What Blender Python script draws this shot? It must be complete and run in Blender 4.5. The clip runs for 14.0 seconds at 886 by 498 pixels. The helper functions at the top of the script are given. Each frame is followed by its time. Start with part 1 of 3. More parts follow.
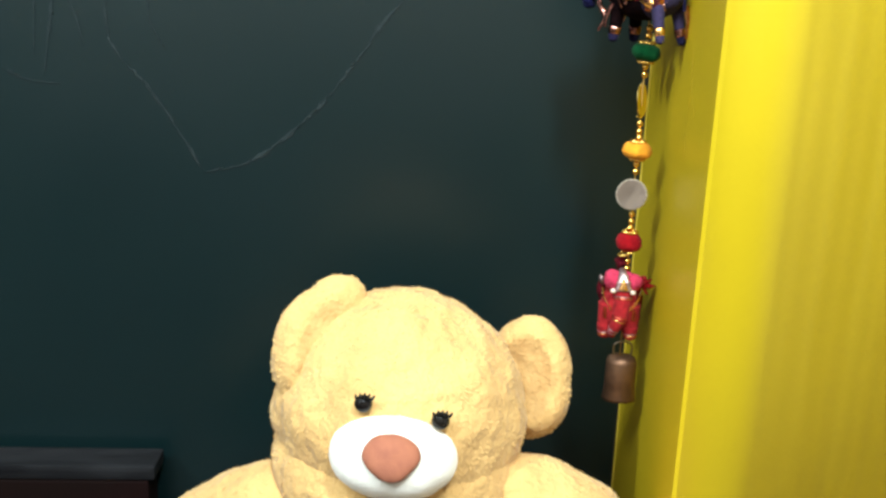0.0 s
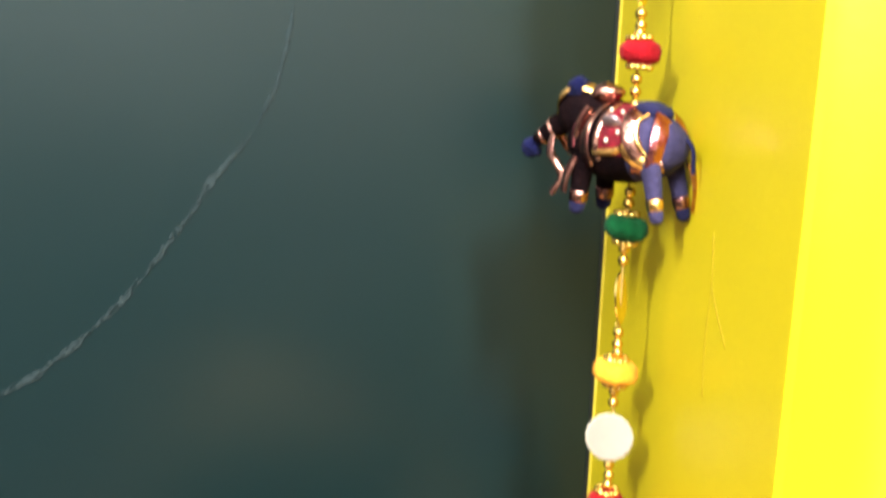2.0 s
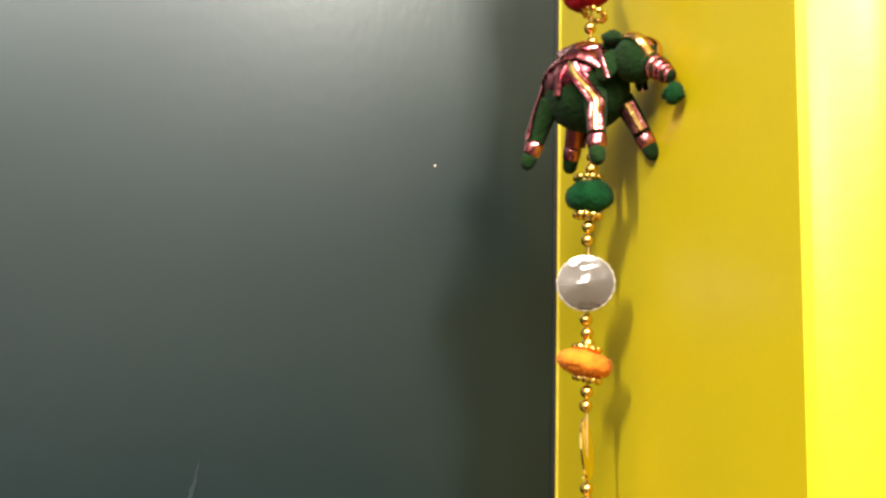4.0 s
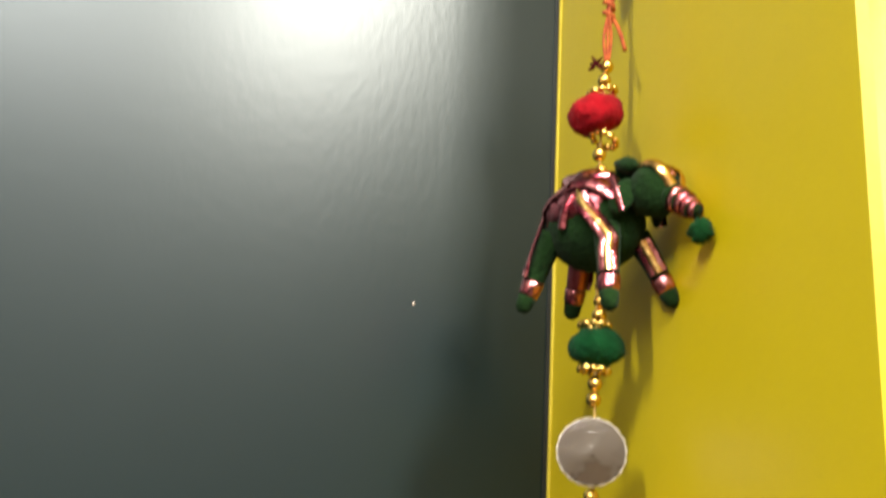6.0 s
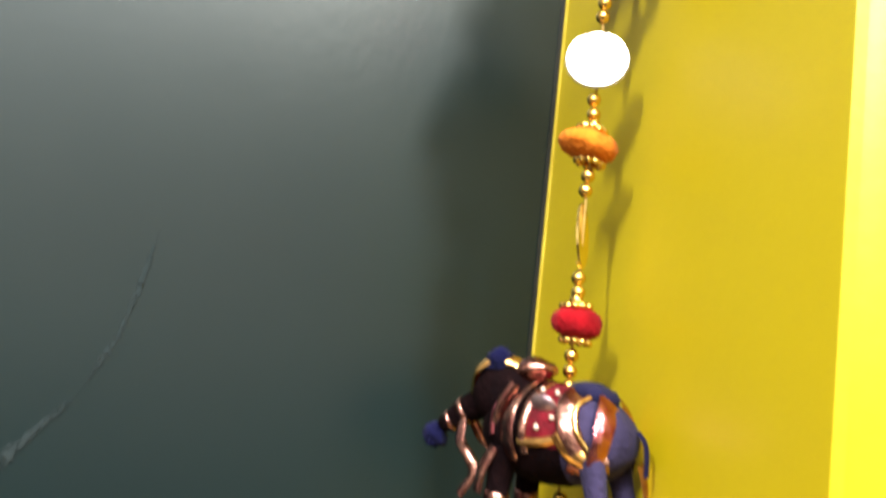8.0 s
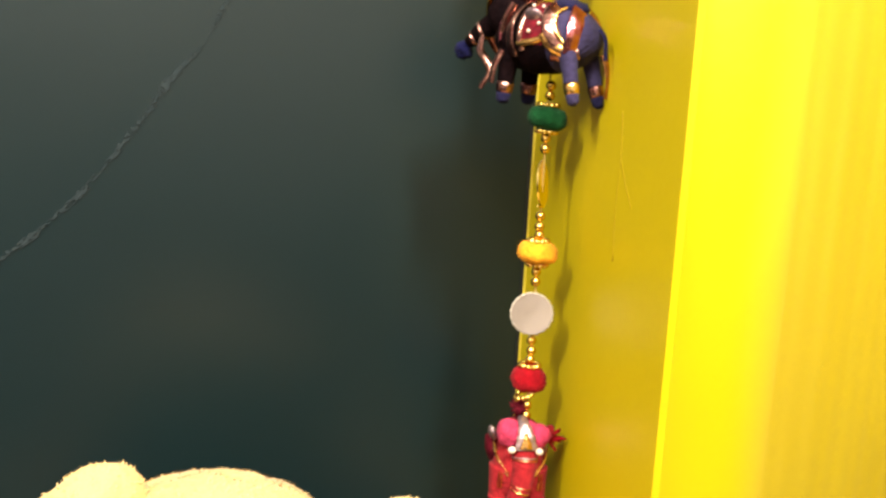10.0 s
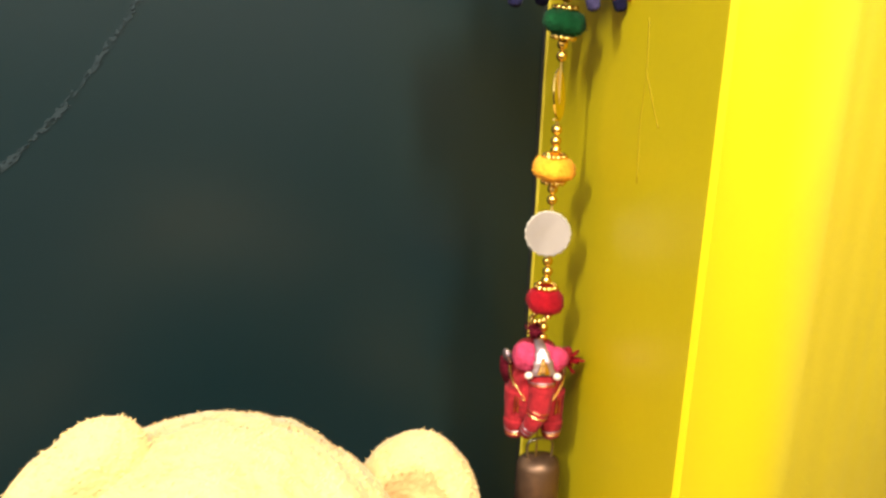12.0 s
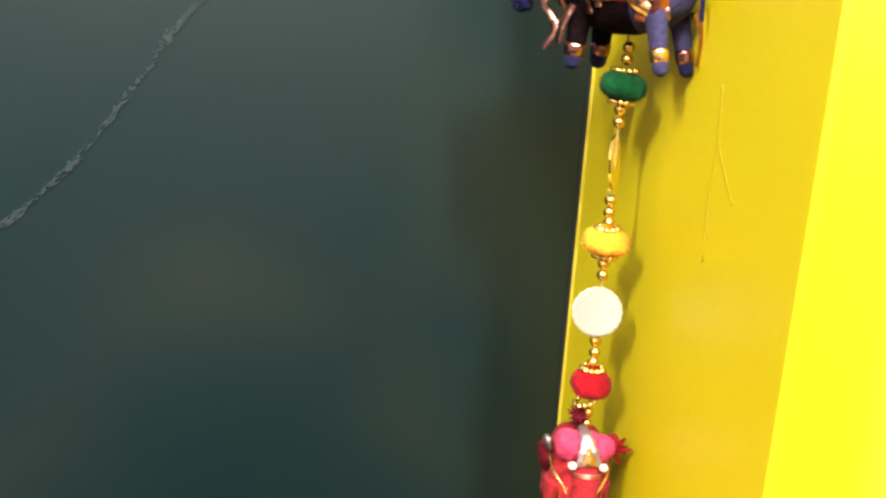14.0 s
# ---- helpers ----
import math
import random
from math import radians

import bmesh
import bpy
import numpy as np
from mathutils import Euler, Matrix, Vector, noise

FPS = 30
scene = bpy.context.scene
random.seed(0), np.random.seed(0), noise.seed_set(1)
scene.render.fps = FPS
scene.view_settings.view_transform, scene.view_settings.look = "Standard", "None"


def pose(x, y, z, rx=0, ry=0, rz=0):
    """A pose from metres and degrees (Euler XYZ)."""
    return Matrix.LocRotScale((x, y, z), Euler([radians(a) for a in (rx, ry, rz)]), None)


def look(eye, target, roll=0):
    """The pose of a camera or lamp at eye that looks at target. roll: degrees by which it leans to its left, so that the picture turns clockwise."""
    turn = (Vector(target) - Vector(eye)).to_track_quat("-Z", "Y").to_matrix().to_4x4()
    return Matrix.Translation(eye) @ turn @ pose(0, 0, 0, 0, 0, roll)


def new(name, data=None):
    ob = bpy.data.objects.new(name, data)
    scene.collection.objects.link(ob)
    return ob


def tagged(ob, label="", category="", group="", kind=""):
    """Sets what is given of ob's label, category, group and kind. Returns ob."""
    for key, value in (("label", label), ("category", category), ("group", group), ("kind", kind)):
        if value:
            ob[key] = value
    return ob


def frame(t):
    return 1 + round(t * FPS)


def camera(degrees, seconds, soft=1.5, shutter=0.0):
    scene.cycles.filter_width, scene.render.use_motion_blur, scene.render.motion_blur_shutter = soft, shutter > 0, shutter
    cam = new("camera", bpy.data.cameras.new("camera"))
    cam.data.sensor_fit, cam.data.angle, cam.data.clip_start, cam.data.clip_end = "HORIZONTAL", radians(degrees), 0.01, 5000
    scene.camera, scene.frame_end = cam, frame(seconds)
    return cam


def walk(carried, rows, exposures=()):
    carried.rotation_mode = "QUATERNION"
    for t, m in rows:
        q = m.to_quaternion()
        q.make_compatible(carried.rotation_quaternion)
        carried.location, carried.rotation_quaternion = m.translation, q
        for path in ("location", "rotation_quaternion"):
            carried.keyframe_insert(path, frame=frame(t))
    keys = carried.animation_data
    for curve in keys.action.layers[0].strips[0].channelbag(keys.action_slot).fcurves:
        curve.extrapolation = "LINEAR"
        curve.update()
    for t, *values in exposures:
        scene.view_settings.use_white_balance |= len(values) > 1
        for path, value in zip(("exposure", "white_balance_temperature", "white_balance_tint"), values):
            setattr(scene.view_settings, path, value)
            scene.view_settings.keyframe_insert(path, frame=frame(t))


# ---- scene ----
EXPOSURES = [(0.0, -0.48, 5850, 4), (1.0, 0.03, 6050, 5), (1.5, 0.35, 6250, 6), (2.0, 0.6, 6150, 6), (2.5, 0.5, 6350, 8), (3.0, 0.05, 6900, 11), (3.5, 0.0, 6900, 12),
             (6.0, -0.35, 6700, 10), (6.5, -0.86, 6650, 10), (7.0, -0.88, 6550, 10), (7.5, -0.15, 6600, 10), (8.0, 0.1, 6500, 11), (8.5, 0.3, 6900, 13), (9.0, 0.2, 7300, 15), (11.5, 0.0, 6800, 11), (12.5, 0.03, 6700, 11), (13.5, 0.42, 6400, 9), (14.0, 0.5, 6500, 9)]
cam = camera(49.6, 14.0, 2.6, 0.5)
PATH = [
    (0, (-0.161, -0.93, 1.3), (-0.222, 0.999, 0.773), 2.2),
    (0.5, (-0.185, -0.845, 1.288), (-0.19, 1.09, 0.783), 2.0),
    (1, (-0.173, -0.716, 1.317), (-0.216, 1.192, 0.719), 1.2),
    (1.5, (-0.184, -0.666, 1.332), (-0.030, 1.289, 0.778), 2.2),
    (2, (-0.184, -0.618, 1.343), (0.05, 1.327, 0.943), 1.9),
    (2.5, (-0.179, -0.574, 1.395), (0.119, 1.389, 1.149), 1.4),
    (3, (-0.176, -0.567, 1.357), (0.204, 1.387, 1.549), 1.9),
    (3.5, (-0.185, -0.569, 1.405), (0.199, 1.377, 1.664), 1.2),
    (6, (-0.176, -0.492, 1.432), (0.252, 1.384, 1.977), 3.4),
    (6.5, (-0.182, -0.514, 1.44), (0.216, 1.311, 2.154), 4.8),
    (7, (-0.173, -0.495, 1.435), (0.267, 1.342, 2.092), 4.9),
    (7.5, (-0.178, -0.496, 1.414), (0.299, 1.417, 1.752), 4.0),
    (8, (-0.177, -0.509, 1.318), (0.277, 1.42, 1.582), 6.4),
    (8.5, (-0.18, -0.599, 1.328), (0.259, 1.344, 1.152), 4.9),
    (9, (-0.179, -0.682, 1.268), (0.226, 1.256, 0.989), 4.5),
    (11.5, (-0.189, -0.674, 1.282), (0.073, 1.232, 0.736), 1.4),
    (12, (-0.18, -0.637, 1.295), (0.155, 1.236, 0.681), 1.9),
    (12.5, (-0.184, -0.609, 1.282), (0.18, 1.287, 0.761), 4.3),
    (13, (-0.185, -0.592, 1.297), (0.17, 1.3, 0.756), 4.0),
    (13.5, (-0.193, -0.571, 1.296), (0.129, 1.331, 0.768), 4.0),
    (14, (-0.2, -0.589, 1.294), (0.158, 1.31, 0.78), 3.6),
]
walk(cam, [(t, look(eye, target, roll)) for t, eye, target, roll in PATH], EXPOSURES)

# ---- world and lamps ----
world = bpy.data.worlds.new("room_air")
scene.world = world
world.use_nodes = True
world.node_tree.nodes["Background"].inputs["Color"].default_value = (0.6, 0.7, 0.8, 1)
world.node_tree.nodes["Background"].inputs["Strength"].default_value = 0.02


def area_lamp(name, eye, target, size_x, size_y, watts, colour):
    data = bpy.data.lights.new(name, "AREA")
    data.shape, data.size, data.size_y, data.energy, data.color = "RECTANGLE", size_x, size_y, watts, colour
    ob = new(name, data)
    ob.matrix_world = look(eye, target)
    return ob


# the bulb and the wide fitting whose glare lies on the dark wall, and the tube light on the far side of the room
area_lamp("ceiling_bulb_light", (0.205, -1.40, 2.62), (0.16, -1.05, 1.3), 0.18, 0.44, 77.0, (0.98, 1.0, 0.92))
area_lamp("wide_ceiling_light", (-0.55, -1.58, 2.62), (-0.45, -1.20, 1.3), 0.85, 0.55, 62.0, (0.95, 1.0, 0.98))
area_lamp("tube_light", (-1.35, -1.60, 2.60), (-0.1, -0.2, 1.4), 0.06, 0.7, 72.0, (0.96, 1.0, 0.93))


# ---- materials ----
def material(name, colour, rough=0.6, metal=0.0, spec=0.5, second=None, scale=20.0, stretch=(1, 1, 1), bump=0.0, bump_scale=80.0,
             bump_stretch=(1, 1, 1), sheen=0.0, rough_vary=0.0):
    m = bpy.data.materials.new(name)
    m.use_nodes = True
    nodes, links = m.node_tree.nodes, m.node_tree.links
    b = nodes["Principled BSDF"]
    b.inputs["Base Color"].default_value = (*colour, 1)
    b.inputs["Roughness"].default_value = rough
    b.inputs["Metallic"].default_value = metal
    b.inputs["Specular IOR Level"].default_value = spec
    b.inputs["Sheen Weight"].default_value = sheen
    b.inputs["Sheen Roughness"].default_value = 0.5
    coords = nodes.new("ShaderNodeTexCoord")

    def noise_at(size, spread, detail):
        mapping = nodes.new("ShaderNodeMapping")
        mapping.inputs["Scale"].default_value = spread
        tex = nodes.new("ShaderNodeTexNoise")
        tex.inputs["Scale"].default_value = size
        tex.inputs["Detail"].default_value = detail
        links.new(coords.outputs["Object"], mapping.inputs["Vector"])
        links.new(mapping.outputs["Vector"], tex.inputs["Vector"])
        return tex

    if second:
        tex = noise_at(scale, stretch, 5)
        ramp = nodes.new("ShaderNodeMapRange")
        ramp.inputs["From Min"].default_value, ramp.inputs["From Max"].default_value = 0.32, 0.68
        mix = nodes.new("ShaderNodeMix")
        mix.data_type = "RGBA"
        mix.inputs["A"].default_value, mix.inputs["B"].default_value = (*colour, 1), (*second, 1)
        links.new(tex.outputs["Fac"], ramp.inputs["Value"])
        links.new(ramp.outputs["Result"], mix.inputs["Factor"])
        links.new(mix.outputs["Result"], b.inputs["Base Color"])
    if rough_vary:
        tex = noise_at(scale * 0.6, stretch, 4)
        ramp = nodes.new("ShaderNodeMapRange")
        ramp.inputs["From Min"].default_value, ramp.inputs["From Max"].default_value = 0.3, 0.7
        ramp.inputs["To Min"].default_value, ramp.inputs["To Max"].default_value = rough - rough_vary, rough + rough_vary
        links.new(tex.outputs["Fac"], ramp.inputs["Value"])
        links.new(ramp.outputs["Result"], b.inputs["Roughness"])
    if bump:
        tex = noise_at(bump_scale, bump_stretch, 3)
        node = nodes.new("ShaderNodeBump")
        node.inputs["Strength"].default_value, node.inputs["Distance"].default_value = 1.0, bump
        links.new(tex.outputs["Fac"], node.inputs["Height"])
        links.new(node.outputs["Normal"], b.inputs["Normal"])
    return m


BLACK_PAINT = material("black_wall_paint", (0.0023, 0.0094, 0.0106), 0.33, spec=0.55, second=(0.0028, 0.0107, 0.0119), scale=5, bump=0.00008,
                       bump_scale=165, bump_stretch=(1.4, 1, 0.65), rough_vary=0.03)
YELLOW_PAINT = material("yellow_wall_paint", (0.54, 0.395, 0.003), 0.42, second=(0.495, 0.360, 0.003), scale=6, bump=0.00012, bump_scale=120,
                        rough_vary=0.05)
DRIP = material("dried_paint_run", (0.44, 0.29, 0.004), 0.5, second=(0.50, 0.35, 0.004), scale=60)
ROOM_PAINT = material("beige_room_paint", (0.56, 0.49, 0.44), 0.8, second=(0.49, 0.43, 0.39), scale=2)
CEILING_PAINT = material("white_ceiling_paint", (0.78, 0.78, 0.76), 0.85, second=(0.72, 0.72, 0.71), scale=2)
FLOOR_STONE = material("floor_stone", (0.085, 0.060, 0.048), 0.5, second=(0.065, 0.047, 0.038), scale=9)
# for the added panels that darken what the black wall mirrors low down
REFLECTION_DARKENER = material("dark_brown_reflection_darkener", (0.050, 0.034, 0.027), 0.7, second=(0.040, 0.028, 0.022), scale=3)
CORNER_BLACK = material("corner_gap_black", (0.006, 0.006, 0.006), 0.5, second=(0.01, 0.01, 0.009), scale=30)
PAINT_LIP = material("pale_paint_lip", (0.72, 0.56, 0.06), 0.6, second=(0.6, 0.44, 0.03), scale=60)
CHALK = material("chalk", (0.011, 0.019, 0.021), 0.95, second=(0.005, 0.012, 0.014), scale=160, bump=0.0002, bump_scale=500)
DARK_WOOD = material("dark_polished_wood", (0.007, 0.002, 0.002), 0.6, spec=0.10, second=(0.005, 0.0025, 0.002), scale=8, stretch=(1, 1, 8), bump=0.0002,
                     bump_scale=60, bump_stretch=(1, 1, 0.1))
RAIL_GREY = material("grey_worn_rail", (0.004, 0.004, 0.005), 0.5, spec=0.15, second=(0.016, 0.016, 0.018), scale=40, stretch=(0.3, 1, 1))
PLUSH = material("cream_plush", (0.61, 0.39, 0.150), 0.95, spec=0.1, second=(0.51, 0.31, 0.115), scale=22, bump=0.004, bump_scale=95, sheen=0.15)
PLUSH_TIP = material("cream_plush_tips", (0.65, 0.43, 0.175), 0.95, spec=0.1, second=(0.54, 0.34, 0.13), scale=22, sheen=0.15)
PLUSH_INNER = material("tan_inner_ear_plush", (0.56, 0.36, 0.145), 0.95, spec=0.1, second=(0.46, 0.27, 0.10), scale=40, bump=0.003, bump_scale=120, sheen=0.1)
PLUSH_WHITE = material("white_plush", (0.85, 0.82, 0.76), 0.95, spec=0.1, second=(0.78, 0.74, 0.66), scale=60, bump=0.0006, bump_scale=350, sheen=0.4)
NOSE_CLOTH = material("brown_nose_cloth", (0.30, 0.105, 0.055), 0.85, second=(0.24, 0.08, 0.045), scale=120, bump=0.0003, bump_scale=600)
EYE_BLACK = material("black_toy_eye", (0.004, 0.003, 0.003), 0.2, spec=0.3, second=(0.01, 0.008, 0.006), scale=50)
GOLD = material("gold_bead_metal", (0.86, 0.58, 0.16), 0.22, 1.0, second=(0.78, 0.46, 0.10), scale=200)
MIRROR = material("mirror_glass", (0.80, 0.72, 0.67), 0.05, 1.0, bump=0.0004, bump_scale=42)
MIRROR_RIM = material("pale_thread_rim", (0.52, 0.44, 0.36), 0.7, second=(0.4, 0.32, 0.24), scale=400, bump=0.0004, bump_scale=700)
LEAF_GOLD = material("gilt_leaf", (0.98, 0.78, 0.30), 0.11, 1.0, second=(0.94, 0.68, 0.20), scale=120)
COPPER = material("worn_copper", (0.23, 0.12, 0.065), 0.45, 0.85, second=(0.12, 0.065, 0.04), scale=60, bump=0.0003, bump_scale=150, rough_vary=0.12)
STEEL = material("dull_steel", (0.42, 0.36, 0.27), 0.3, 1.0, second=(0.20, 0.16, 0.12), scale=90)
THREAD = material("orange_thread", (0.50, 0.10, 0.012), 0.8, second=(0.26, 0.03, 0.008), scale=300, bump=0.0004, bump_scale=900)
CORD_GOLD = material("gold_cord", (0.42, 0.27, 0.06), 0.7, second=(0.3, 0.17, 0.04), scale=300)
MAROON = material("maroon_wool", (0.11, 0.005, 0.012), 0.95, spec=0.08, second=(0.05, 0.003, 0.006), scale=250, bump=0.0008, bump_scale=700)


def felt(name, colour):
    dark = tuple(c * 0.6 for c in colour)
    return material(name, colour, 0.95, spec=0.12, second=dark, scale=140, bump=0.0012, bump_scale=420, sheen=0.03)


RED_FELT = felt("red_felt", (0.29, 0.003, 0.008))
GREEN_FELT = felt("green_felt", (0.003, 0.050, 0.013))
ORANGE_FELT = felt("orange_felt", (0.72, 0.19, 0.015))
AMBER_FELT = felt("amber_felt", (0.82, 0.33, 0.02))
BODY_GREEN = felt("dark_green_cloth", (0.007, 0.024, 0.004))
BODY_BLUE = felt("violet_blue_cloth", (0.037, 0.028, 0.070))
BODY_RED = felt("crimson_cloth", (0.31, 0.013, 0.017))
NAVY_FELT = felt("navy_felt", (0.012, 0.010, 0.040))
BLUE_POM = felt("deep_blue_pom", (0.004, 0.004, 0.036))
GREEN_POM = felt("green_pom", (0.005, 0.050, 0.012))
PINK_FELT = felt("pink_felt", (0.54, 0.040, 0.095))
RIBBON_PINK = material("pink_gold_ribbon", (0.74, 0.28, 0.28), 0.22, 1.0, second=(0.30, 0.04, 0.07), scale=130, bump=0.0007, bump_scale=320)
FOIL_GOLD = material("gold_foil_edge", (0.95, 0.62, 0.22), 0.22, 1.0, second=(0.80, 0.40, 0.12), scale=160, bump=0.0004, bump_scale=300)
RIBBON_COPPER = material("copper_ribbon", (0.56, 0.29, 0.22), 0.24, 1.0, second=(0.20, 0.06, 0.06), scale=130, bump=0.0006, bump_scale=300)
RIBBON_RED = material("red_gold_ribbon", (0.80, 0.34, 0.16), 0.3, 1.0, second=(0.55, 0.08, 0.06), scale=200, bump=0.0005, bump_scale=300)
SADDLE_RED = material("dark_red_sequin_cloth", (0.15, 0.004, 0.011), 0.8, 0.0, spec=0.15, second=(0.055, 0.003, 0.006), scale=220, bump=0.0007, bump_scale=420)
GREY_FOIL = material("grey_foil", (0.50, 0.36, 0.35), 0.38, 0.9, second=(0.26, 0.17, 0.19), scale=160, bump=0.0005, bump_scale=260)
DARK_CLOTH = material("black_maroon_cloth", (0.006, 0.0018, 0.0022), 0.9, spec=0.05, second=(0.003, 0.001, 0.0015), scale=140, bump=0.0012, bump_scale=420)
RIBBON_DARK = material("maroon_foil_ribbon", (0.52, 0.14, 0.16), 0.28, 1.0, second=(0.16, 0.02, 0.03), scale=150, bump=0.0007, bump_scale=320)
PEARL = material("pearl_bead", (0.66, 0.52, 0.42), 0.25, second=(0.55, 0.40, 0.32), scale=100)


# ---- mesh tools ----
def part(name, bm, mats, parent=None, label="", smooth=True):
    me = bpy.data.meshes.new(name)
    bm.to_mesh(me)
    bm.free()
    for m in (mats if isinstance(mats, (list, tuple)) else [mats]):
        me.materials.append(m)
    if smooth:
        me.polygons.foreach_set("use_smooth", [True] * len(me.polygons))
    ob = new(name, me)
    if parent:
        ob.parent = parent
    if label:
        ob["label"] = label
    return ob


def again(ob, x, y, z, parent, rx=0, ry=0, rz=0):
    """Another piece on the same mesh."""
    o = new(ob.name.split(".")[0], ob.data)
    o.parent = parent
    o.matrix_basis = pose(x, y, z, rx, ry, rz)
    return o


def ellipsoid(bm, centre, radii, turn=(0, 0, 0), mat=0, seg=20, rings=14, rough=0.0, freq=60.0, power=1.0):
    """An ellipsoid with its poles on its own z; rough: uneven skin in metres."""
    m = pose(*centre, *turn)
    made = bmesh.ops.create_uvsphere(bm, u_segments=seg, v_segments=rings, radius=1.0)["verts"]
    for v in made:
        n = v.co.copy()
        q = Vector([math.copysign(abs(c) ** power, c) for c in n])
        co = Vector((q.x * radii[0], q.y * radii[1], q.z * radii[2]))
        if rough:
            co += n * rough * (noise.noise((co + Vector(centre)) * freq) + 0.5 * noise.noise((co + Vector(centre)) * freq * 2.7))
        v.co = m @ co
    faces = {f for v in made for f in v.link_faces}
    for f in faces:
        f.material_index = mat
    return made, faces


def tube(bm, points, radii, mat=0, seg=10, caps=True):
    """A round tube along points, with a radius at each."""
    pts = [Vector(q) for q in points]
    rings = []
    side = None
    for k, q in enumerate(pts):
        d = (pts[min(k + 1, len(pts) - 1)] - pts[max(k - 1, 0)]).normalized()
        if side is None:
            side = d.orthogonal().normalized()
        side = (side - d * side.dot(d)).normalized()
        up = d.cross(side)
        r = radii[k] if isinstance(radii, (list, tuple)) else radii
        rings.append([bm.verts.new(q + r * (math.cos(a) * side + math.sin(a) * up)) for a in (2 * math.pi * j / seg for j in range(seg))])
    for a, b in zip(rings, rings[1:]):
        for j in range(seg):
            f = bm.faces.new((a[j], a[(j + 1) % seg], b[(j + 1) % seg], b[j]))
            f.material_index = mat
    if caps:
        for ring, flip in ((rings[0], True), (rings[-1], False)):
            f = bm.faces.new(ring[::-1] if flip else ring)
            f.material_index = mat
    return rings


def smooth_path(points, steps=6):
    """A Catmull-Rom line through points."""
    p = [Vector(q) for q in points]
    p = [2 * p[0] - p[1]] + p + [2 * p[-1] - p[-2]]
    out = []
    for a, b, c, d in zip(p, p[1:], p[2:], p[3:]):
        for k in range(steps):
            t = k / steps
            out.append(0.5 * (2 * b + (c - a) * t + (2 * a - 5 * b + 4 * c - d) * t * t + (3 * b - a - 3 * c + d) * t ** 3))
    out.append(p[-2])
    return out


def block(bm, low, high, mat=0, bevel=0.0):
    made = bmesh.ops.create_cube(bm, size=1.0)["verts"]
    for v in made:
        v.co = Vector([l + (c + 0.5) * (h - l) for c, l, h in zip(v.co, low, high)])
    faces = {f for v in made for f in v.link_faces}
    for f in faces:
        f.material_index = mat
    if bevel:
        bmesh.ops.bevel(bm, geom=list({e for v in made for e in v.link_edges}), offset=bevel, segments=2, affect="EDGES", profile=0.7)


def prism(bm, outline, z0, z1, mat=0):
    low = [bm.verts.new((x, y, z0)) for x, y in outline]
    high = [bm.verts.new((x, y, z1)) for x, y in outline]
    n = len(outline)
    for k in range(n):
        f = bm.faces.new((low[k], low[(k + 1) % n], high[(k + 1) % n], high[k]))
        f.material_index = mat
    bm.faces.new(low[::-1])
    bm.faces.new(high)
    bmesh.ops.recalc_face_normals(bm, faces=bm.faces)


def empty(name, x, y, z):
    ob = new(name)
    ob.empty_display_size = 0.02
    ob.location = (x, y, z)
    return ob


# ---- the room ----
CEILING_Z, WEST, EAST, SOUTH = 2.75, -2.1, 1.2, -2.7
NOSE_Y = -0.266


def setting(name, bm, mat, label, category, smooth=False):
    return tagged(part(name, bm, mat, None, label, smooth), label, category, kind="structure")


bm = bmesh.new()
block(bm, (WEST - 0.05, 0.0, 0.0), (-0.003, 0.16, CEILING_Z))
wall_north = setting("wall_north", bm, BLACK_PAINT, "glossy black-green painted wall with brush marks and chalk lines", "wall")
wall_north.matrix_basis = pose(0, 0, 0, 0, 0, 5.0)  # slightly out of square

# yellow wall: the side that the ornament hangs on, then a rounded nose and the front of the projection
outline = [(0.0, 0.12), (0.0, NOSE_Y)]
for k in range(1, 17):
    a = radians(42 + 82 * k / 16)
    outline.append((0.042 * (math.cos(radians(42)) - math.cos(a)), NOSE_Y - 0.042 * (math.sin(a) - math.sin(radians(42)))))
x0, y0 = outline[-1]
for k in range(1, 111):
    s = 0.44 * k / 110
    bend = radians(36 + 7 * min(1.0, s / 0.06))
    x0, y0 = x0 + 0.004 * math.cos(bend), y0 + 0.004 * math.sin(bend)
    outline.append((x0, y0 + 0.0007 * math.sin(s * 70) + 0.0004 * math.sin(s * 170 + 1)))
outline.append((EAST, max(0.0, outline[-1][1])))
outline.append((EAST, 0.12))
bm = bmesh.new()
prism(bm, outline, 0.0, CEILING_Z)
wall_east = setting("wall_east", bm, YELLOW_PAINT, "bright yellow painted wall with a projecting edge", "wall")
for face in wall_east.data.polygons[2:126]:
    face.use_smooth = True  # the rounded edge and the bowed front


def drip_mark(points, width):
    """A faint dried run in the yellow paint; points are (y, z)."""
    bm = bmesh.new()
    tube(bm, smooth_path([(0.0, y, z) for y, z in points], 6), width, seg=6)
    for v in bm.verts:
        v.co.x = v.co.x * 0.12 - 0.0001
    part("drip_mark", bm, DRIP, wall_east, "faint brownish dried paint run")


drip_mark([(-0.181, 1.262), (-0.184, 1.235), (-0.182, 1.207), (-0.185, 1.180)], 0.0008)
drip_mark([(-0.184, 1.236), (-0.196, 1.222), (-0.206, 1.212)], 0.0007)

